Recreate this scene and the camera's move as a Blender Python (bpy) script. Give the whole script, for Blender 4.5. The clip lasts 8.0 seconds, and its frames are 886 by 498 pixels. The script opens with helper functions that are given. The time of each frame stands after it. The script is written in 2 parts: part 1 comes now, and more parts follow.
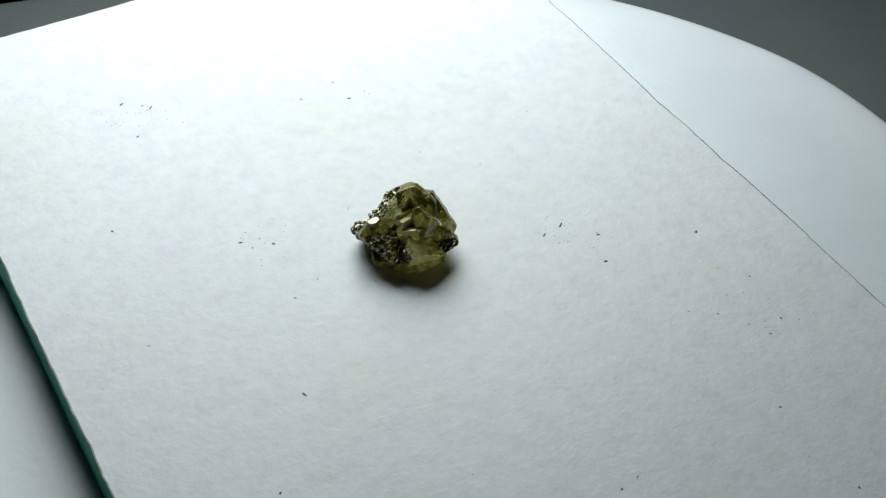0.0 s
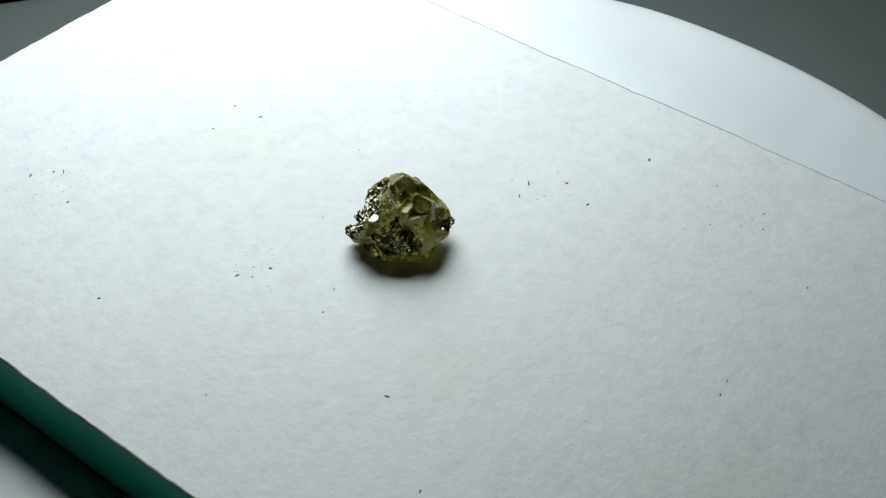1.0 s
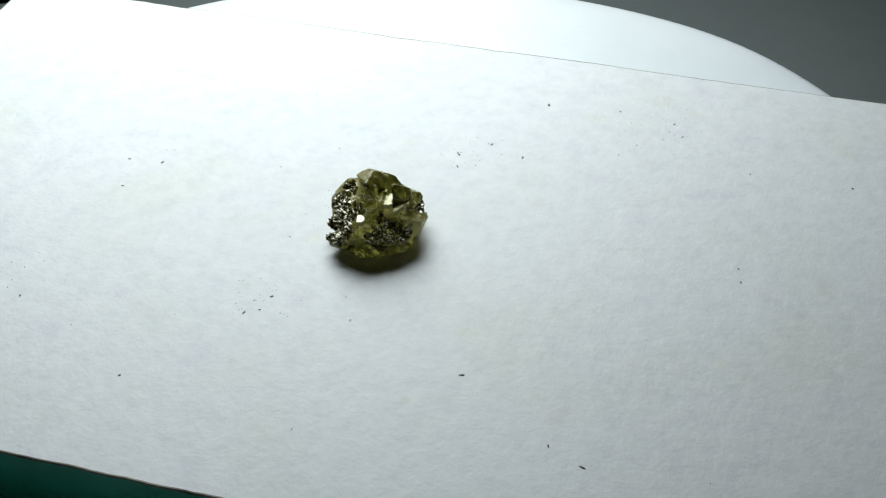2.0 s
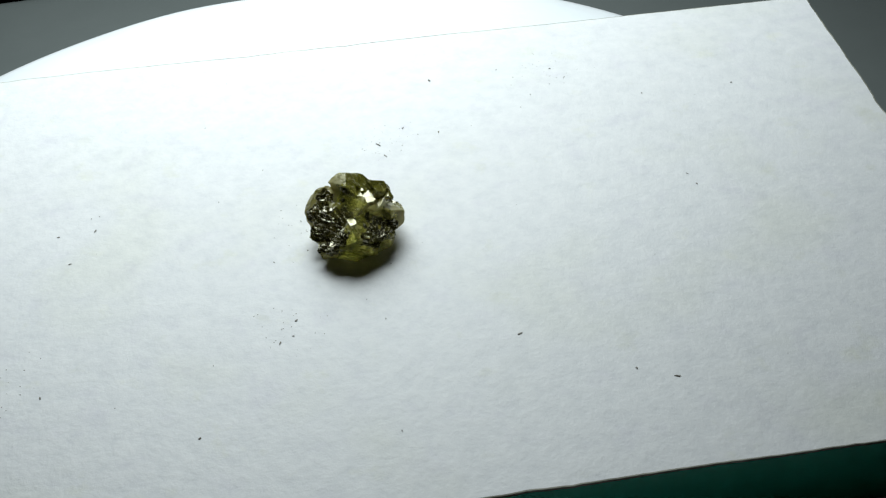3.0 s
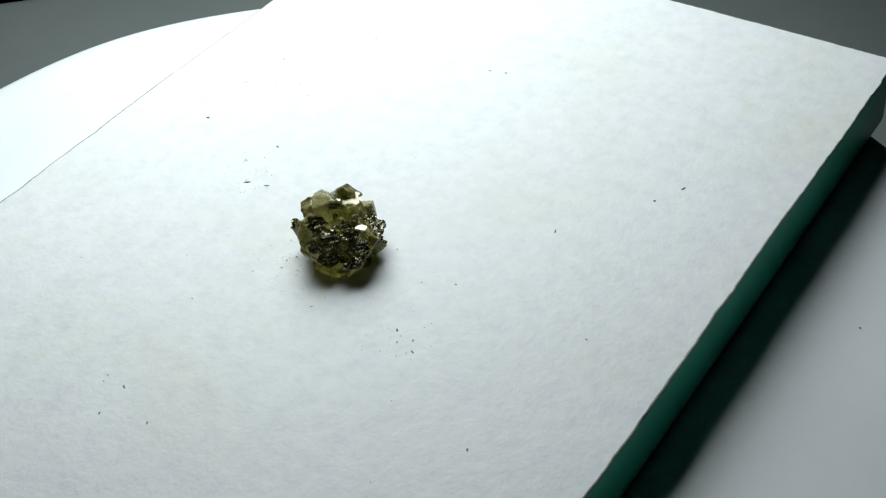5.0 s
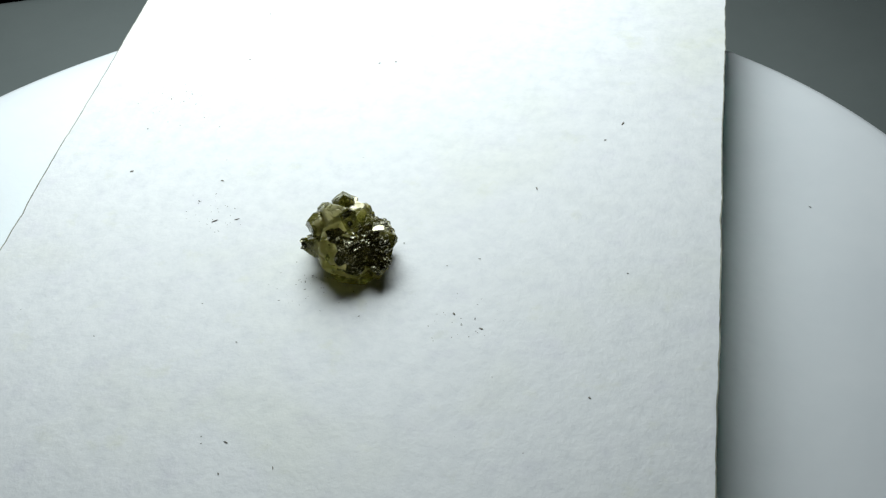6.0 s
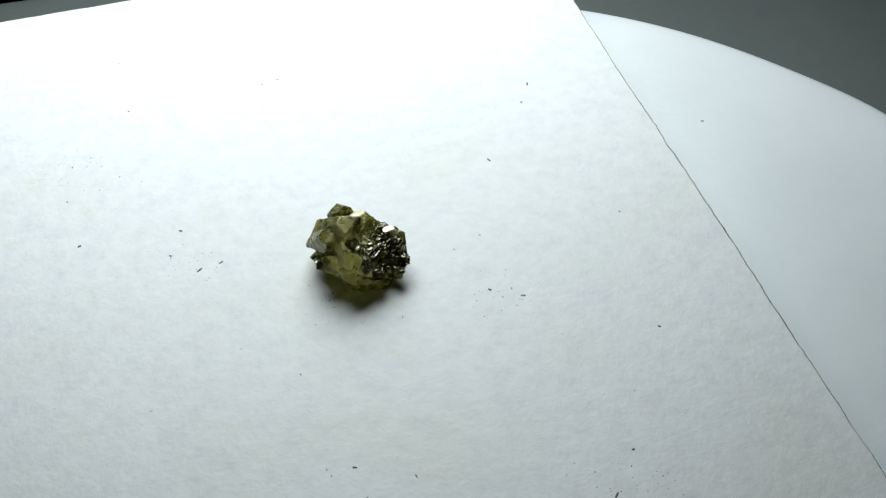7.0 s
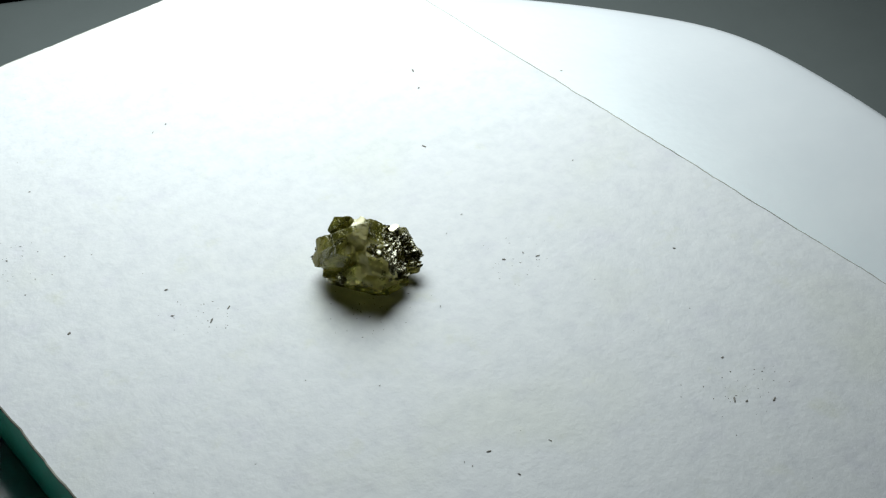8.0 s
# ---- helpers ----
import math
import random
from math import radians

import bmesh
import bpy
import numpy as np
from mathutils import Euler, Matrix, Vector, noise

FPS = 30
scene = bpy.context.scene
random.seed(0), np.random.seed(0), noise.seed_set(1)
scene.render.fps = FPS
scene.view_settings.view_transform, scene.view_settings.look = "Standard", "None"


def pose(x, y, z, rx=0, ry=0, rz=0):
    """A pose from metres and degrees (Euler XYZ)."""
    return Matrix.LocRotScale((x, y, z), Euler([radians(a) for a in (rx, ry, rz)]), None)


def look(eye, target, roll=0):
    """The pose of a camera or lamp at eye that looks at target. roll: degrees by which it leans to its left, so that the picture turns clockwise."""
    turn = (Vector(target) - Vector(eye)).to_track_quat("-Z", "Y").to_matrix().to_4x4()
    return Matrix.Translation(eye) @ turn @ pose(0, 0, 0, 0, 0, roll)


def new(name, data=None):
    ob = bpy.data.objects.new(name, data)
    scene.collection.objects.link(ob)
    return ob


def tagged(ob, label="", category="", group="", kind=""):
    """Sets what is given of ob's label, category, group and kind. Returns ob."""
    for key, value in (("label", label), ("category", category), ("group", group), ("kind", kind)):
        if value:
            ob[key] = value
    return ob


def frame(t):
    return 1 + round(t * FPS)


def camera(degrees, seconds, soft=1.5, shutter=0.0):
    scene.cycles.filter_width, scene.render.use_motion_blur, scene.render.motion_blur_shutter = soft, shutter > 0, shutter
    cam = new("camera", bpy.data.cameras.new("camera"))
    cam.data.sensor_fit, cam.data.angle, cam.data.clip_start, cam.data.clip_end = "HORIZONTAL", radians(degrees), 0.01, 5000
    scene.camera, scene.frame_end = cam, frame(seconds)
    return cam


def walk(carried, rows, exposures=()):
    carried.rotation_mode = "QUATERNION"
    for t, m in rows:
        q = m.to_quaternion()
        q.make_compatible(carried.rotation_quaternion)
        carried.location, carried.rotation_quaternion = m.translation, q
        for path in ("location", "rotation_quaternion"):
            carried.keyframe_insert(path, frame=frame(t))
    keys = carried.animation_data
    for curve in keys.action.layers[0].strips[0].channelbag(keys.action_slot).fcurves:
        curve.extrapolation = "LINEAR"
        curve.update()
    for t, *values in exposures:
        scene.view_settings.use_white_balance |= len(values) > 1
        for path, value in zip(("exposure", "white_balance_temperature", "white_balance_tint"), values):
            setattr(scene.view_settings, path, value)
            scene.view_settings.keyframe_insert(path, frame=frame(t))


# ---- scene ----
from mathutils import Quaternion

# ---------------------------------------------------------------- camera
# World: the turntable's axis stands on the origin, the table top is z = 0.
UNIT = 0.0885                      # level distance from the camera to the axis, metres
PLATE_TOP = 0.030
PAD_THICK = 0.0064
PAPER = PLATE_TOP + PAD_THICK      # height of the paper's face on the axis
cam = camera(32.3, 8.0, soft=1.25)
EYE = pose(0.0, -UNIT, PAPER + 0.8543 * UNIT) @ pose(0, 0, 0, 0, 0, -3.106) @ pose(0, 0, 0, 90 - 40.392) @ pose(0, 0, 0, 0, 0, -2.690)
walk(cam, [(0.0, EYE), (8.0, EYE)], exposures=[(0.0, -0.19), (1.5, -0.15), (3.5, -0.10), (8.0, -0.06)])

# the turntable's turn: seconds, degrees, sideways play in millimetres
SPIN = [
    (0.0, 0.0, 0.11, -1.11), (0.5, 9.39, 0.72, -1.00), (1.0, 22.07, 0.56, -0.62), (1.5, 34.49, 0.20, -0.31),
    (3.0, 72.01, -0.68, 0.12), (3.5, 84.59, -0.85, 0.21), (4.0, 96.74, -0.85, 0.28), (4.5, 108.56, -0.74, 0.28),
    (6.0, 143.39, 0.42, 0.29), (6.5, 154.84, 0.67, 0.27), (7.0, 166.64, 0.64, 0.18), (7.5, 178.57, 0.56, 0.13),
    (8.0, 190.07, 0.59, 0.12),
]
LEAN = Matrix(((1, 0, 0.0148, 0), (0, 1, -0.0183, 0), (-0.0148, 0.0183, 1, 0), (0, 0, 0, 1)))  # the plate sits a little crooked
LEAN = LEAN.to_quaternion().to_matrix().to_4x4()


def spun(t, degrees, dx, dy):
    """The turning frame whose origin is on the axis at the paper's height."""
    return pose(dx / 1000, dy / 1000, PAPER, 0, 0, degrees) @ LEAN


# ---------------------------------------------------------------- light
world = bpy.data.worlds.new("room_air")
scene.world = world
world.use_nodes = True
world.node_tree.nodes["Background"].inputs[0].default_value = (0.24, 0.88, 0.66, 1)
world.node_tree.nodes["Background"].inputs[1].default_value = 0.070

# one broad lamp close behind the turntable, out of view
lamp = bpy.data.lights.new("lamp", "AREA")
lamp.shape, lamp.size, lamp.energy, lamp.color = "DISK", 0.11, 0.124, (0.90, 1.0, 1.0)
lamp_ob = new("lamp", lamp)
lamp_ob.matrix_world = look((-0.009, 0.091, PAPER + 0.078), (-0.013, 0.052, PAPER))
lamp.spread = radians(122)


# ---------------------------------------------------------------- materials
def material(name):
    m = bpy.data.materials.new(name)
    m.use_nodes = True
    nt = m.node_tree
    return m, nt, nt.nodes["Principled BSDF"]


def tex(nt, kind, scale, detail=4.0, rough=0.55, coord=None):
    n = nt.nodes.new(kind)
    n.inputs["Scale"].default_value = scale
    if kind == "ShaderNodeTexNoise":
        n.inputs["Detail"].default_value = detail
        n.inputs["Roughness"].default_value = rough
    if coord is None:
        c = nt.nodes.new("ShaderNodeTexCoord")
        coord = c.outputs["Object"]
    nt.links.new(coord, n.inputs["Vector"])
    return n


def ramp(nt, src, stops):
    r = nt.nodes.new("ShaderNodeValToRGB")
    e = r.color_ramp.elements
    while len(e) < len(stops):
        e.new(0.5)
    for el, (pos, col) in zip(e, stops):
        el.position = pos
        el.color = (*col, 1) if len(col) == 3 else col
    nt.links.new(src, r.inputs[0])
    return r


def bump(nt, bsdf, src, strength, distance):
    b = nt.nodes.new("ShaderNodeBump")
    b.inputs["Strength"].default_value = strength
    b.inputs["Distance"].default_value = distance
    nt.links.new(src, b.inputs["Height"])
    last = bsdf.inputs["Normal"]
    if last.is_linked:
        nt.links.new(last.links[0].from_socket, b.inputs["Normal"])
    nt.links.new(b.outputs[0], last)
    return b


def mixed(nt, fac, a, b, blend="MIX"):
    n = nt.nodes.new("ShaderNodeMix")
    n.data_type, n.blend_type = "RGBA", blend
    for sock, v in ((n.inputs[0], fac), (n.inputs[6], a), (n.inputs[7], b)):
        if isinstance(v, (tuple, float, int)):
            sock.default_value = (*v, 1) if isinstance(v, tuple) and len(v) == 3 else v
        else:
            nt.links.new(v, sock)
    return n.outputs[2]


def paper_material():
    """Uncoated white paper: cloudy formation, faint yellow stains, short fibres."""
    m, nt, b = material("paper")
    cloud = tex(nt, "ShaderNodeTexNoise", 620, 6, 0.65)
    base = ramp(nt, cloud.outputs[0], [(0.30, (0.71, 0.72, 0.745)), (0.5, (0.77, 0.777, 0.795)), (0.70, (0.815, 0.818, 0.832))])
    stain = tex(nt, "ShaderNodeTexNoise", 75, 3, 0.5)
    tint = ramp(nt, stain.outputs[0], [(0.35, (1, 1, 1)), (0.52, (0.985, 0.985, 0.985)), (0.68, (0.96, 0.965, 0.915))])
    col = mixed(nt, 1.0, base.outputs[0], tint.outputs[0], "MULTIPLY")
    blot = tex(nt, "ShaderNodeTexNoise", 260, 4, 0.6)       # handled patches, a little lilac or yellow
    spots = ramp(nt, blot.outputs[0], [(0.30, (0.955, 0.945, 0.975)), (0.45, (1, 1, 1)), (0.60, (1, 1, 1)), (0.74, (0.965, 0.965, 0.89))])
    col = mixed(nt, 1.0, col, spots.outputs[0], "MULTIPLY")
    nt.links.new(col, b.inputs["Base Color"])
    b.inputs["Roughness"].default_value = 0.52
    fibre = tex(nt, "ShaderNodeTexNoise", 1500, 5, 0.65)
    fleck = ramp(nt, fibre.outputs[0], [(0.30, (0.965, 0.967, 0.972)), (0.55, (1, 1, 1))])
    nt.links.new(mixed(nt, 1.0, col, fleck.outputs[0], "MULTIPLY"), b.inputs["Base Color"])
    bump(nt, b, fibre.outputs[0], 0.40, 0.0001)
    bump(nt, b, cloud.outputs[0], 0.22, 0.0002)
    return m


def plain(name, a, c, scale, rough, grain=600, depth=0.0001):
    m, nt, b = material(name)
    n = tex(nt, "ShaderNodeTexNoise", scale, 5, 0.6)
    r = ramp(nt, n.outputs[0], [(0.3, a), (0.7, c)])
    nt.links.new(r.outputs[0], b.inputs["Base Color"])
    b.inputs["Roughness"].default_value = rough
    g = tex(nt, "ShaderNodeTexNoise", grain, 3, 0.5)
    bump(nt, b, g.outputs[0], 0.3, depth)
    return m


def crystal_material():
    """Olive glassy skin where it has cleaved, dark brown glittering skin where it is pitted."""
    m, nt, b = material("rough_crystal")
    a = nt.nodes.new("ShaderNodeAttribute")
    a.attribute_name = "pitted"
    mask = a.outputs["Fac"]
    n1 = tex(nt, "ShaderNodeTexNoise", 330, 4, 0.6)
    glassy = ramp(nt, n1.outputs[0], [(0.28, (0.055, 0.063, 0.007)), (0.48, (0.25, 0.235, 0.038)), (0.70, (0.70, 0.62, 0.25))])
    n2 = tex(nt, "ShaderNodeTexNoise", 1100, 3, 0.6)
    rough = ramp(nt, n2.outputs[0], [(0.3, (0.022, 0.021, 0.003)), (0.55, (0.075, 0.068, 0.012)), (0.8, (0.20, 0.165, 0.04))])
    nt.links.new(mixed(nt, mask, glassy.outputs[0], rough.outputs[0]), b.inputs["Base Color"])
    frost = nt.nodes.new("ShaderNodeMapRange")      # frosted and clear patches of the glassy skin
    frost.inputs[1].default_value, frost.inputs[2].default_value = 0.38, 0.62
    frost.inputs[3].default_value, frost.inputs[4].default_value = 0.12, 0.38
    nt.links.new(n1.outputs[0], frost.inputs[0])
    gloss = nt.nodes.new("ShaderNodeMix")
    nt.links.new(mask, gloss.inputs[0])
    nt.links.new(frost.outputs[0], gloss.inputs[2])
    gloss.inputs[3].default_value = 0.06
    nt.links.new(gloss.outputs[0], b.inputs["Roughness"])
    b.inputs["Specular Tint"].default_value = (1.0, 0.95, 0.76, 1)
    fresh = nt.nodes.new("ShaderNodeAttribute")     # newly cleaved ledges are the brightest mirrors
    fresh.attribute_name = "ledge"
    b.inputs["Subsurface Radius"].default_value, b.inputs["Subsurface Scale"].default_value = (1.0, 0.85, 0.25), 0.0012
    for sock, lo, hi, top in (("Transmission Weight", 0.58, 0.25, 0.1), ("Subsurface Weight", 0.15, 0.05, 0.0), ("IOR", 1.62, 2.3, 2.6)):
        r = nt.nodes.new("ShaderNodeMapRange")
        nt.links.new(mask, r.inputs[0])
        r.inputs[3].default_value, r.inputs[4].default_value = lo, hi
        f = nt.nodes.new("ShaderNodeMix")
        nt.links.new(fresh.outputs["Fac"], f.inputs[0])
        nt.links.new(r.outputs[0], f.inputs[2])
        f.inputs[3].default_value = top
        nt.links.new(f.outputs[0], b.inputs[sock])
    fine = tex(nt, "ShaderNodeTexNoise", 2600, 3, 0.6)
    bump(nt, b, fine.outputs[0], 0.20, 0.00004)
    return m


M_PAPER = paper_material()
# thin strip along the sheet's cut edge, patchy from dark olive to pale grey
M_CUT = plain("dark_paper_edge", (0.08, 0.08, 0.055), (0.46, 0.45, 0.38), 260, 0.8)
M_EDGE = plain("green_board", (0.012, 0.44, 0.29), (0.03, 0.58, 0.40), 160, 0.38, 1500)
M_PLATE = plain("white_plastic", (0.69, 0.71, 0.745), (0.74, 0.755, 0.785), 110, 0.30, 1200, 0.00006)
M_TABLE = plain("grey_table", (0.115, 0.132, 0.13), (0.14, 0.158, 0.155), 25, 0.45, 300, 0.0003)
M_WALL = plain("wall_paint", (0.05, 0.055, 0.06), (0.07, 0.075, 0.08), 3, 0.9, 80, 0.0005)
M_GRIT = plain("grit", (0.06, 0.055, 0.045), (0.28, 0.25, 0.20), 900, 0.5, 3000)
M_STONE = crystal_material()


# ---------------------------------------------------------------- mesh helpers
def part(name, bm, mat, parent=None, label="", smooth=False):
    me = bpy.data.meshes.new(name)
    bm.to_mesh(me)
    bm.free()
    for p in me.polygons:
        p.use_smooth = smooth
    me.materials.append(mat)
    ob = new(name, me)
    if parent is not None:
        ob.parent = parent
    if label:
        ob["label"] = label
    return ob


def box(x0, x1, y0, y1, z0, z1, bevel=0.0, segments=2):
    bm = bmesh.new()
    bmesh.ops.create_cube(bm, size=1)
    for v in bm.verts:
        v.co = Vector((x0 if v.co.x < 0 else x1, y0 if v.co.y < 0 else y1, z0 if v.co.z < 0 else z1))
    if bevel:
        bmesh.ops.bevel(bm, geom=bm.edges[:], offset=bevel, segments=segments, affect="EDGES", profile=0.6)
    return bm


def lathe(profile, n=128):
    """A turned solid from (radius, height) pairs, closed on the axis."""
    bm = bmesh.new()
    rings = []
    for r, z in profile:
        if r < 1e-9:
            rings.append([bm.verts.new((0, 0, z))])
        else:
            rings.append([bm.verts.new((r * math.cos(2 * math.pi * i / n), r * math.sin(2 * math.pi * i / n), z)) for i in range(n)])
    for a, c in zip(rings, rings[1:]):
        for i in range(n):
            j = (i + 1) % n
            if len(a) == 1:
                bm.faces.new((a[0], c[i], c[j]))
            elif len(c) == 1:
                bm.faces.new((a[j], a[i], c[0]))
            else:
                bm.faces.new((a[i], c[i], c[j], a[j]))
    bmesh.ops.recalc_face_normals(bm, faces=bm.faces[:])
    return bm


# ---------------------------------------------------------------- the room
def room():
    t = part("table", box(-0.9, 0.9, -0.9, 0.0, -0.03, 0.0, 0.005, 5), M_TABLE, smooth=True)
    t.matrix_basis = pose(0, 0.1135, 0, 0, 0, 7)
    tagged(t, "dull grey table top with a rounded edge", "table")
    for name, b in (("floor", (-2, 2, -2, 2, -0.80, -0.75)), ("ceiling", (-2, 2, -2, 2, 1.75, 1.80)),
                    ("wall_north", (-2, 2, 2.0, 2.1, -0.75, 1.75)), ("wall_south", (-2, 2, -2.1, -2.0, -0.75, 1.75)),
                    ("wall_east", (2.0, 2.1, -2, 2, -0.75, 1.75)), ("wall_west", (-2.1, -2.0, -2, 2, -0.75, 1.75))):
        tagged(part(name, box(*b), M_WALL), kind="structure")


# ---------------------------------------------------------------- turntable
def turntable():
    base = new("turntable")
    tagged(base, "round white plastic turntable carrying a paper-covered block", "turntable")
    r, cz = 0.0514, -PAD_THICK
    prof = [(0, cz), (r - 0.0040, cz), (r - 0.0026, cz + 0.00006), (r - 0.0014, cz - 0.00003), (r - 0.0007, cz - 0.0003), (r - 0.0002, cz - 0.0008),
            (r, cz - 0.0016), (r, cz - 0.0035), (r - 0.001, cz - 0.0045), (0, cz - 0.0045)]
    bm = lathe(prof, 192)
    for v in bm.verts:      # the rim is not quite true
        an = math.atan2(v.co.y, v.co.x)
        k = 1 + sum(h * math.exp(-((math.degrees(an) - at) / wide) ** 2) for at, wide, h in ((-4, 14, 0.018), (-143, 11, 0.026), (36, 9, 0.008)))
        v.co.x, v.co.y = v.co.x * k, v.co.y * k
    plate = part("plate", bm, M_PLATE, base, smooth=True)
    plate.location = (0.0003, 0.0011, 0)
    foot = part("foot", lathe([(0, -PAPER + 0.0004), (0.036, -PAPER + 0.0004), (0.038, -PAPER + 0.003), (0.034, cz - 0.0055), (0, cz - 0.0045)], 96), M_TABLE, base, "dark grey foot", True)
    foot.location = (0.0003, 0.0011, 0)
    speck = part("speck", grain(random.Random(3), 0.00010), M_GRIT, plate)
    speck.location = (-0.0237, -0.0301, cz + 0.00004)
    return base


# ---------------------------------------------------------------- block with its paper
ALONG = math.degrees(math.atan2(0.92, -0.393))      # its long axis in the turning frame
X0, X1, Y0, Y1 = -0.0456, 0.0450, -0.0300, 0.0252   # metres, along and across


def grain(rnd, size):
    """One flat-lying crumb of grit."""
    bm = bmesh.new()
    bmesh.ops.create_icosphere(bm, subdivisions=1, radius=1)
    for v in bm.verts:
        k = rnd.uniform(0.6, 1.3) * size
        v.co = Vector((v.co.x * k * 1.4, v.co.y * k * 0.75, v.co.z * k * 0.35))
    return bm


def sheet_mesh(step=0.0006, drop=0.00020):
    """A sheet whose cut edge wanders by a tenth of a millimetre."""
    bm = bmesh.new()
    ring = []
    nx, ny = round((X1 - X0) / step), round((Y1 - Y0) / step)
    line = [(X0 + (X1 - X0) * i / nx, Y0, 0, -1) for i in range(nx)] + [(X1, Y0 + (Y1 - Y0) * i / ny, 1, 0) for i in range(ny)]
    line += [(X1 - (X1 - X0) * i / nx, Y1, 0, 1) for i in range(nx)] + [(X0, Y1 - (Y1 - Y0) * i / ny, -1, 0) for i in range(ny)]
    for x, y, ox, oy in line:
        p = Vector((x, y, 0))
        w = 0.00008 * noise.noise(p * 350) + 0.00007 * noise.noise(p * 1400) + 0.00010 * noise.noise(p * 60)
        fray = max(0.0, noise.noise(p * 210 + Vector((7, 3, 1))) - 0.35)
        w -= 0.0004 * fray
        ring.append(Vector((x + ox * w, y + oy * w, 0)))
    c = Vector(((X0 + X1) / 2, (Y0 + Y1) / 2, 0))
    inner = [bm.verts.new(c + (p - c) * (1 - 0.00011 / (p - c).length)) for p in ring]
    edge = [bm.verts.new(p + Vector((0, 0, -0.00001))) for p in ring]
    low = [bm.verts.new(p + Vector((0, 0, -drop))) for p in ring]
    n = len(ring)
    bm.faces.new(inner)
    bm.faces.new(list(reversed(low)))
    for i in range(n):
        j = (i + 1) % n
        bm.faces.new((inner[i], edge[i], edge[j], inner[j])).material_index = 1
        bm.faces.new((edge[i], low[i], low[j], edge[j])).material_index = 1
    bmesh.ops.recalc_face_normals(bm, faces=bm.faces[:])
    return bm


# crumbs that lie on the paper, millimetres in the turning frame
CRUMBS = [
    (28.3, -8.7), (24.2, 1.3), (16.8, -1.3), (14.0, 3.2), (-10.7, 3.8), (-8.2, 3.4), (-20.7, 6.2), (-6.1, -12.7), (-3.0, 24.3),
    (-1.7, 21.8), (-7.8, -21.3), (-8.0, -24.2), (29.4, -24.6), (-18.7, 22.3), (-19.4, 22.7), (-21.2, 23.1), (-19.5, 18.3),
    (3.4, 5.7), (3.3, 4.9), (2.9, 6.5), (5.3, 4.2), (-0.4, 4.9), (-4.9, -1.0), (-2.3, 7.0), (-0.6, -1.7), (15.4, -22.3), (14.2, -23.2),
    (-5.8, 22.1), (0.1, 22.2), (26.1, -17.2), (23.9, -7.8), (3.8, 13.6), (-0.3, 22.7), (12.6, 2.2), (16.7, 1.8),
    (8.6, 11.5), (27.1, -4.1), (-17.1, -6.8), (-9.8, 3.1), (-6.6, -2.9), (27.2, -10.2),
]


def pad():
    base = new("paper_block")
    tagged(base, "rectangular dark green block topped with white paper on a turntable", "block")
    turn = pose(0, 0, 0, 0, 0, ALONG)
    body = part("body", box(X0 + 0.0002, X1 - 0.0002, Y0 + 0.0002, Y1 - 0.0002, -PAD_THICK + 0.0001, -0.00018, 0.0004, 3), M_EDGE, base, "dark green sides", True)
    sheet = part("paper_sheet", sheet_mesh(), M_PAPER, base, "white paper with fine specks and a slightly ragged edge")
    sheet.data.materials.append(M_CUT)
    for o in (body, sheet):
        o.matrix_basis = turn
    rnd = random.Random(11)
    shapes = [None] * 5
    for k in range(5):
        o = part("speck", grain(rnd, 0.00010), M_GRIT)
        shapes[k] = o.data
        bpy.data.objects.remove(o)
    back = turn.inverted()
    for k, (x, y) in enumerate(CRUMBS):
        o = new("speck", shapes[k % 5])
        o.parent = sheet
        s = (rnd.uniform(0.75, 1.25) if k < 17 else rnd.uniform(0.45, 0.85)) * (1.35 if (x, y) in ((-6.1, -12.7), (-20.7, 6.2), (-8.0, -24.2), (24.2, 1.3), (-18.7, 22.3)) else 1.0)
        o.matrix_basis = back @ pose(x / 1000, y / 1000, 0.00003, 0, 0, rnd.uniform(0, 360)) @ Matrix.Diagonal((s * rnd.choice((0.9, 1.1, 1.8)), s * 0.9, s, 1))
    # finer dust, past counting
    bm = bmesh.new()
    for _ in range(190):
        if rnd.random() < 0.78:
            cx, cy = rnd.choice(((-9.0, 3.6), (28.0, -8.5), (14.5, 2.5), (-19.5, 21.5), (3.1, 5.6)))
            x, y = rnd.gauss(cx, 1.5), rnd.gauss(cy, 1.5)
        else:
            x, y = rnd.uniform(-34, 34), rnd.uniform(-34, 34)
        p = back @ Vector((x / 1000, y / 1000, 0))
        if not (X0 + 0.001 < p.x < X1 - 0.001 and Y0 + 0.001 < p.y < Y1 - 0.001):
            continue
        r, an = rnd.uniform(0.00002, 0.00005), rnd.uniform(0, math.pi)
        st = rnd.choice((1.0, 1.3, 1.8))
        c, q = math.cos(an), math.sin(an)
        vs = [bm.verts.new((p.x + r * (u * st * c - w * q), p.y + r * (u * st * q + w * c), h)) for u, w, h in
              ((1, 0, 0), (0, 1, 0), (-1, 0, 0), (0, -1, 0), (0, 0, r * 0.6))]
        for i in range(4):
            bm.faces.new((vs[i], vs[(i + 1) % 4], vs[4]))
    tagged(part("dust", bm, M_GRIT, sheet), kind="stuff")
    return base


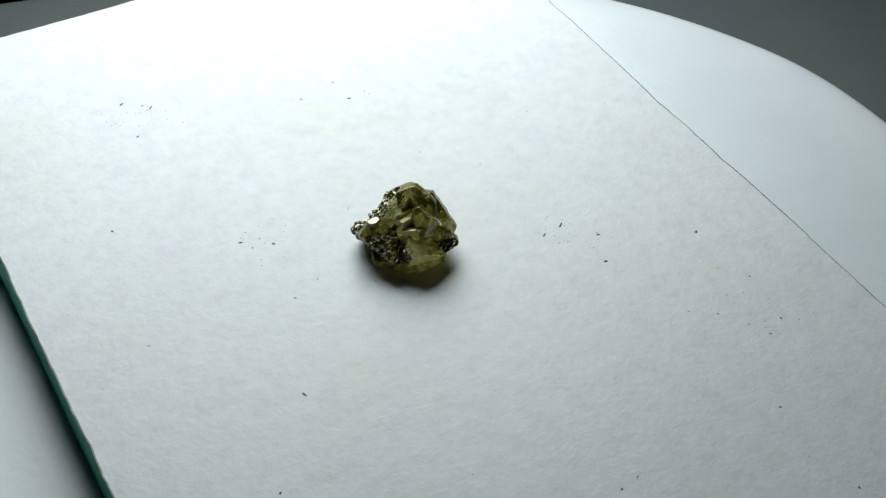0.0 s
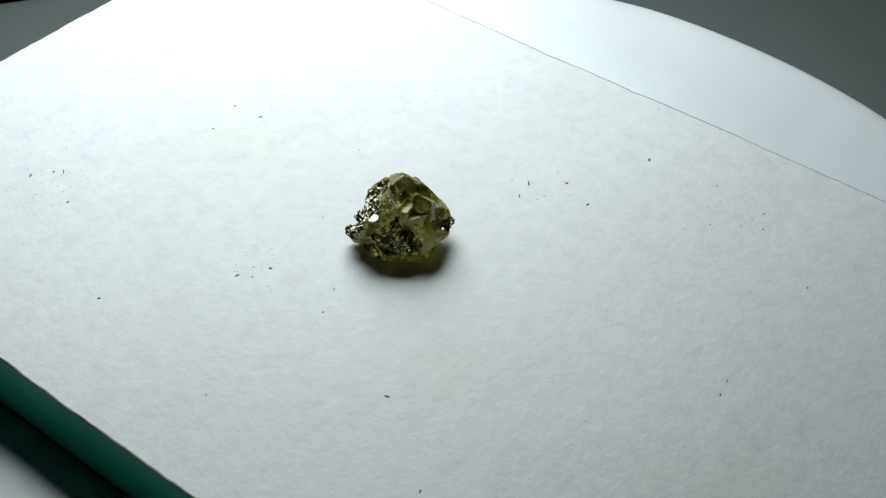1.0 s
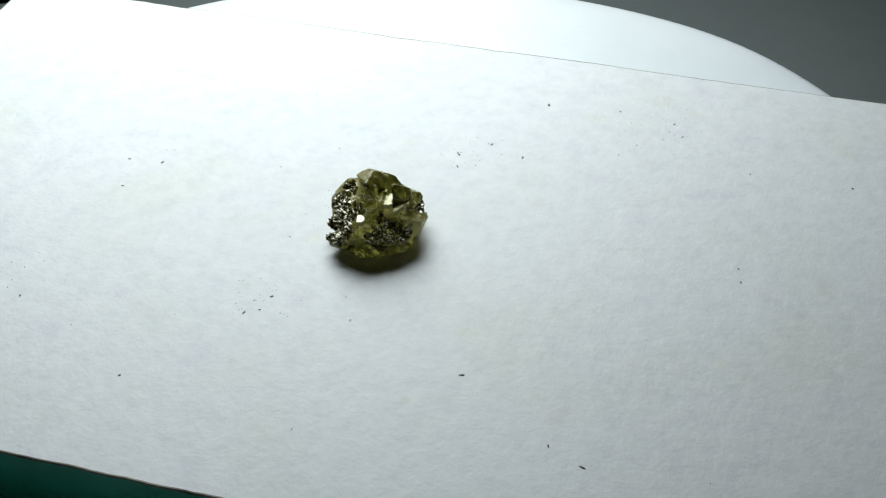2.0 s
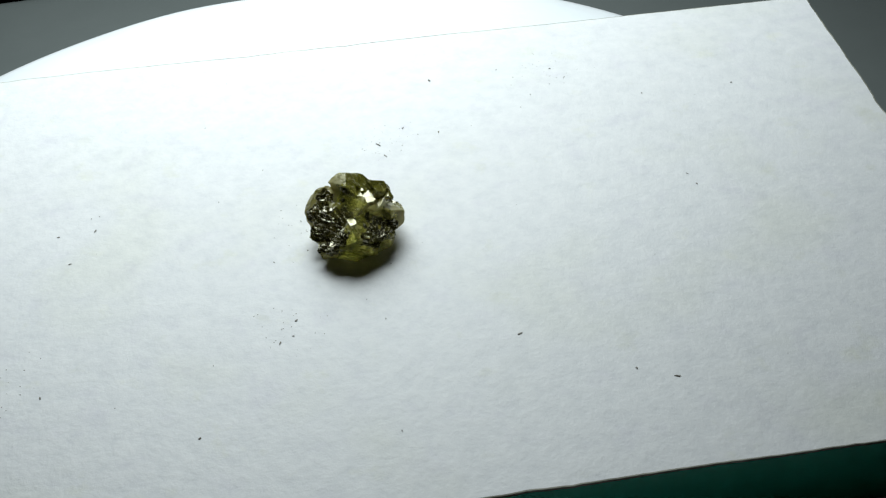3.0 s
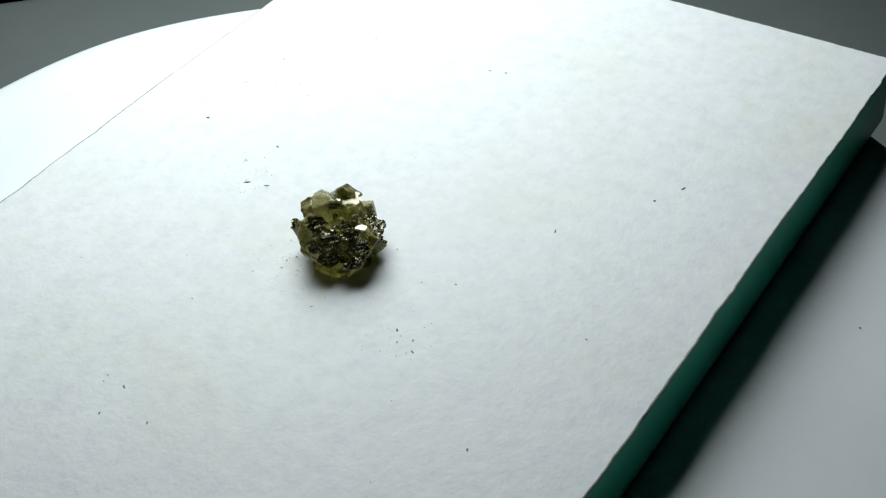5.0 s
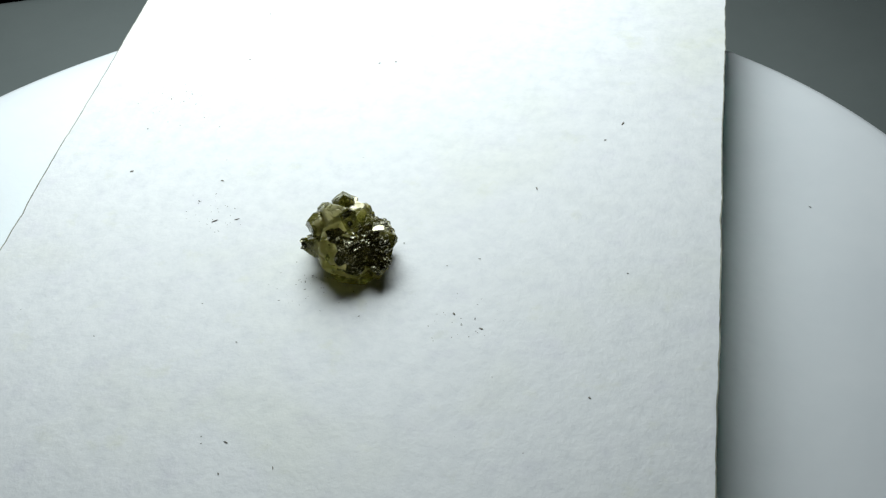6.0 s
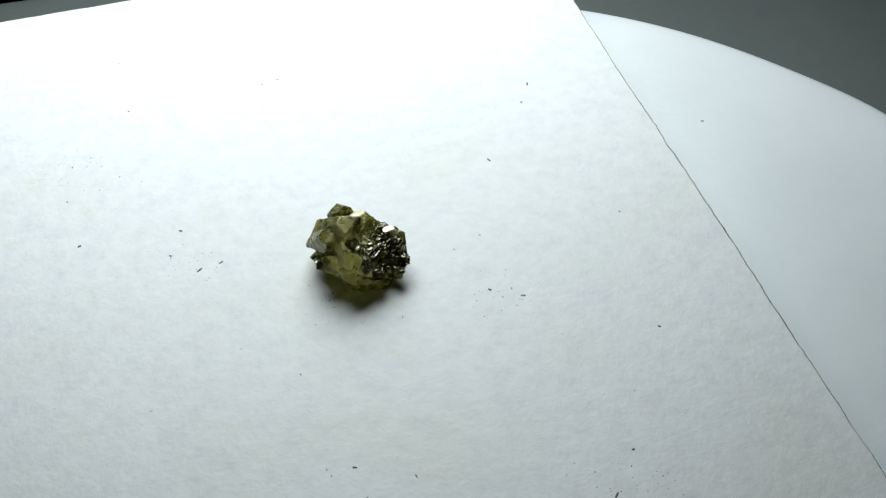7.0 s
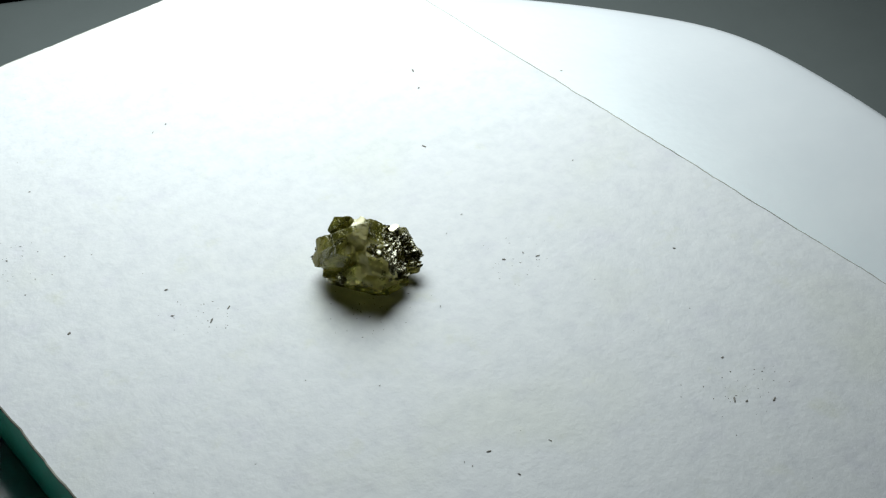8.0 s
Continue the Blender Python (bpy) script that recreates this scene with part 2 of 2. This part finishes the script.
# ---------------------------------------------------------------- the crystal
# Millimetres in the turning frame, above the paper: lumps of crystal, each cut by its own flats, grown into one another.
LEDGES = [  # middle, reach, height and tilt of each bright little ledge
    (-0.45, 1.22, 0.36, 3.47, 0.01, -0.05), (2.15, 1.25, 0.45, 4.15, 0.14, -0.22), (2.05, 0.55, 0.55, 4.05, 0.14, -0.22),
    (2.45, -0.40, 0.80, 3.68, 0.14, -0.22),
]
PITTED = [  # middle and reach of the etched patches
    (-0.75, 2.55, 1.95, 1.60), (0.45, 0.05, 1.75, 1.45), (1.50, -0.95, 1.55, 1.00), (4.90, -0.10, 1.50, 1.10), (0.60, 3.60, 2.70, 1.45),
    (-0.10, 2.00, 3.40, 0.90), (1.70, 3.90, 3.60, 0.75), (4.30, 4.20, 2.20, 0.45), (1.10, 2.40, 4.60, 0.70),
    (-0.20, 3.90, 1.60, 1.00),
]


def spiral(n):
    i = np.arange(n) + 0.5
    z, ph = 1 - 2 * i / n, i * math.pi * (3 - 5 ** 0.5)
    return np.stack([np.sqrt(1 - z * z) * np.cos(ph), np.sqrt(1 - z * z) * np.sin(ph), z], -1)


def hashed(p, k):
    return (math.sin(p.x * 127.1 + p.y * 311.7 + p.z * 74.7 + k * 19.19) * 43758.5453) % 1.0 * 2 - 1


def lump(bm, k, middle, flats):
    """A closed lump: flats lie at these distances from its middle, facing every way."""
    q = np.random.RandomState(100 + k).normal(size=4)
    turn = Quaternion(q / np.linalg.norm(q)).to_matrix()
    n = spiral(len(flats)) @ np.array(turn).T
    verts = bmesh.ops.create_icosphere(bm, subdivisions=5, radius=1)["verts"]
    d = np.array([v.co[:] for v in verts])
    c = d @ n.T
    r = np.min(np.where(c > 1e-5, np.array(flats) / np.maximum(c, 1e-5), 99), 1)
    for v, p in zip(verts, np.array(middle) + d * r[:, None]):
        v.co = p


def grown_together(bm):
    """One skin round all the lumps."""
    me = bpy.data.meshes.new("lumps")
    bm.to_mesh(me)
    bm.free()
    ob = new("lumps", me)
    mod = ob.modifiers.new("skin", "REMESH")
    mod.mode, mod.voxel_size = "VOXEL", 0.042
    bpy.context.view_layer.update()
    skin = bpy.data.meshes.new_from_object(ob.evaluated_get(bpy.context.evaluated_depsgraph_get()))
    bpy.data.objects.remove(ob)
    out = bmesh.new()
    out.from_mesh(skin)
    bpy.data.meshes.remove(skin)
    for _ in range(5):
        bmesh.ops.smooth_vert(out, verts=out.verts[:], factor=0.5, use_axis_x=True, use_axis_y=True, use_axis_z=True)
    out.normal_update()
    return out


def stone():
    bm = bmesh.new()
    lump(bm, 0, (1.53, 1.98, 1.41), [2.37, 3.19, 2.42, 2.55, 2.99, 3.54, 2.55, 3.17, 3.09, 0.87, 3.67, 2.51, 2.59, 3.32, 2.46, 2.31, 1.11, 2.02, 2.34, 2.52, 2.49, 2.49])  # body
    lump(bm, 1, (2.71, 2.21, 3.97), [1.24, 0.82, 1.61, 1.45, 1.78, 0.97, 2.16, 1.81, 2.24, 1.94, 1.24, 0.7])  # high knob
    lump(bm, 2, (3.23, 0.33, 3.98), [0.81, 0.6, 1.38, 0.6, 0.88, 1.05, 1.03, 0.6, 0.6, 0.61])  # low knob
    lump(bm, 3, (2.53, -0.31, 2.19), [1.1, 1.24, 0.7, 0.66, 1.66, 1.41, 1.7, 2.18, 1.4, 1.29, 1.29, 1.39])  # lens-shaped lobe
    lump(bm, 4, (0.15, 1.52, 2.21), [3.33, 1.27, 1.53, 2.58, 1.48, 2.05, 1.35, 2.6, 1.36, 0.78, 1.5, 1.34])  # west shoulder
    lump(bm, 5, (-1.28, 2.74, 1.13), [0.84, 0.5, 1.84, 0.84, 1.38, 0.55, 0.85, 2.49, 0.58, 0.5])  # spur
    lump(bm, 6, (3.39, 3.77, 2.03), [0.68, 1.1, 1.23, 1.08, 0.68, 0.82, 1.1, 0.8, 0.68, 1.1, 1.1, 1.09])  # shelf
    lump(bm, 7, (4.37, 0.42, 1.49), [1.09, 1.3, 1.1, 1.1, 1.79, 1.1, 1.22, 1.03, 1.56, 0.75, 0.79, 1.3])  # east lobe
    lump(bm, 8, (1.57, 0.97, 0.12), [3.99, 6.78, 2.59, 3.88, 5.46, 1.34, 6.32, 3.86, 3.97, 9.27, 1.96, 6.81])  # foot
    lump(bm, 9, (4.12, 1.71, 2.38), [1.6, 0.8, 1.66, 1.5, 1.36, 0.8, 1.13, 1.23, 1.5, 2.74, 0.8, 1.5, 2.33, 1.49])  # east flank
    lump(bm, 10, (4.28, 1.05, 1.95), [1.25, 1.2, 1.3, 1.15, 1.25, 1.2, 1.3, 1.2, 1.15, 1.25, 1.2, 1.3])  # flank core
    lump(bm, 11, (2.3, 0.3, 3.25), [0.8, 0.75, 0.85, 0.8, 0.75, 0.8, 0.85, 0.8, 0.75, 0.8])  # ledge
    bm = grown_together(bm)
    layer = bm.verts.layers.float.new("pitted")
    fresh = bm.verts.layers.float.new("ledge")
    places = []
    for v in bm.verts:
        p, nrm = v.co.copy(), v.normal.copy()
        lv = 0.0
        # level ledges between the knobs, and one bright little flat on the shoulder
        if nrm.z > 0.05 and math.hypot(p.x - 3.25, p.y - 0.22) > 0.72:
            for cx, cy, reach, top, ax, ay in LEDGES:
                dx, dy = p.x - cx, p.y - cy
                if max(abs(0.8 * dx + 0.6 * dy) * 0.82, abs(0.8 * dy - 0.6 * dx) * 1.25) < reach * (1 + 0.30 * noise.noise(Vector((p.x, p.y, cx)) * 2.2)):
                    h = top + ax * (p.x - cx) + ay * (p.y - cy)
                    if -0.35 < p.z - h < 0.9:
                        p.z = h + 0.02 * noise.noise(p * 2.0)
                        lv = 1.0
        # etched patches, with a ragged border
        m = max(1 - (p - Vector(c[:3])).length / c[3] for c in PITTED)
        m = m * 2.0 + 0.55 * noise.noise(p * 0.9 + Vector((3.1, 1.7, 0.4))) + 0.70 * noise.noise(p * 2.3) - 0.05
        mask = min(1.0, max(0.0, m * 5 + 0.5)) * (1 - lv) * min(1.0, max(0.0, (p.z - 0.75) * 2.5))
        # etch pits: small tilted flats in three sizes
        q = p * 1.5 + Vector((noise.noise(p * 1.6), noise.noise(p * 1.6 + Vector((5, 0, 0))), 0)) * 0.4
        dist, pts = noise.voronoi(q)
        off = (q - pts[0]).dot(Vector((hashed(pts[0], 1), hashed(pts[0], 2), hashed(pts[0], 3))))
        q2 = p * 2.7 + Vector((0, 0, p.x * 1.2))
        dist2, pts2 = noise.voronoi(q2)
        off2 = (q2 - pts2[0]).dot(Vector((hashed(pts2[0], 4), hashed(pts2[0], 5), hashed(pts2[0], 6))))
        q3 = p * 6.0
        dist3, pts3 = noise.voronoi(q3)
        off3 = (q3 - pts3[0]).dot(Vector((hashed(pts3[0], 7), hashed(pts3[0], 8), hashed(pts3[0], 9))))
        # broken terraces: short level treads over steep risers
        step = p.z / 0.34 + 1.1 * noise.noise(p * 1.2) + 0.45 * hashed(pts2[0], 10) + 0.25 * off
        f = step - math.floor(step)
        tread = 0.5 - f / 0.34 if f < 0.34 else -0.5 + (f - 0.34) / 0.66
        push = mask * (0.15 * max(-0.7, min(0.7, off)) + 0.10 * max(-0.7, min(0.7, off2)) + 0.015 * off3 + 0.18 * tread
                       - 0.10 * max(0, 0.2 - (dist[1] - dist[0])))
        push += (1 - mask) * (1 - 0.9 * lv) * (0.05 * noise.noise(p * 1.1) + 0.045 * max(-0.6, min(0.6, off)) + 0.012 * max(-0.6, min(0.6, off2))
                                               - 0.05 * max(0, 0.12 - (dist[1] - dist[0])))
        v[layer], v[fresh] = mask, lv
        p += nrm * push
        # it narrows to its foot
        if p.z < 1.5:
            k = 1 - 0.47 * (min(1.5 - p.z, 1.5) / 1.5) ** 1.1
            p.x, p.y = 2.0 + (p.x - 2.0) * k, 1.5 + (p.y - 1.5) * k
        p.z = max(p.z, 0.02 + 0.02 * noise.noise(p * 3))
        places.append(p / 1000)
    for v, p in zip(bm.verts, places):
        v.co = p
    ob = part("rough_crystal", bm, M_STONE)
    tagged(ob, "small rough olive-yellow crystal with glittering pitted faces, lying on white paper", "crystal")
    return ob


room()
table_top = turntable()
block = pad()
gem = stone()


def motions():
    for ob in (table_top, block, gem):
        walk(ob, [(row[0], spun(*row)) for row in SPIN])


motions()
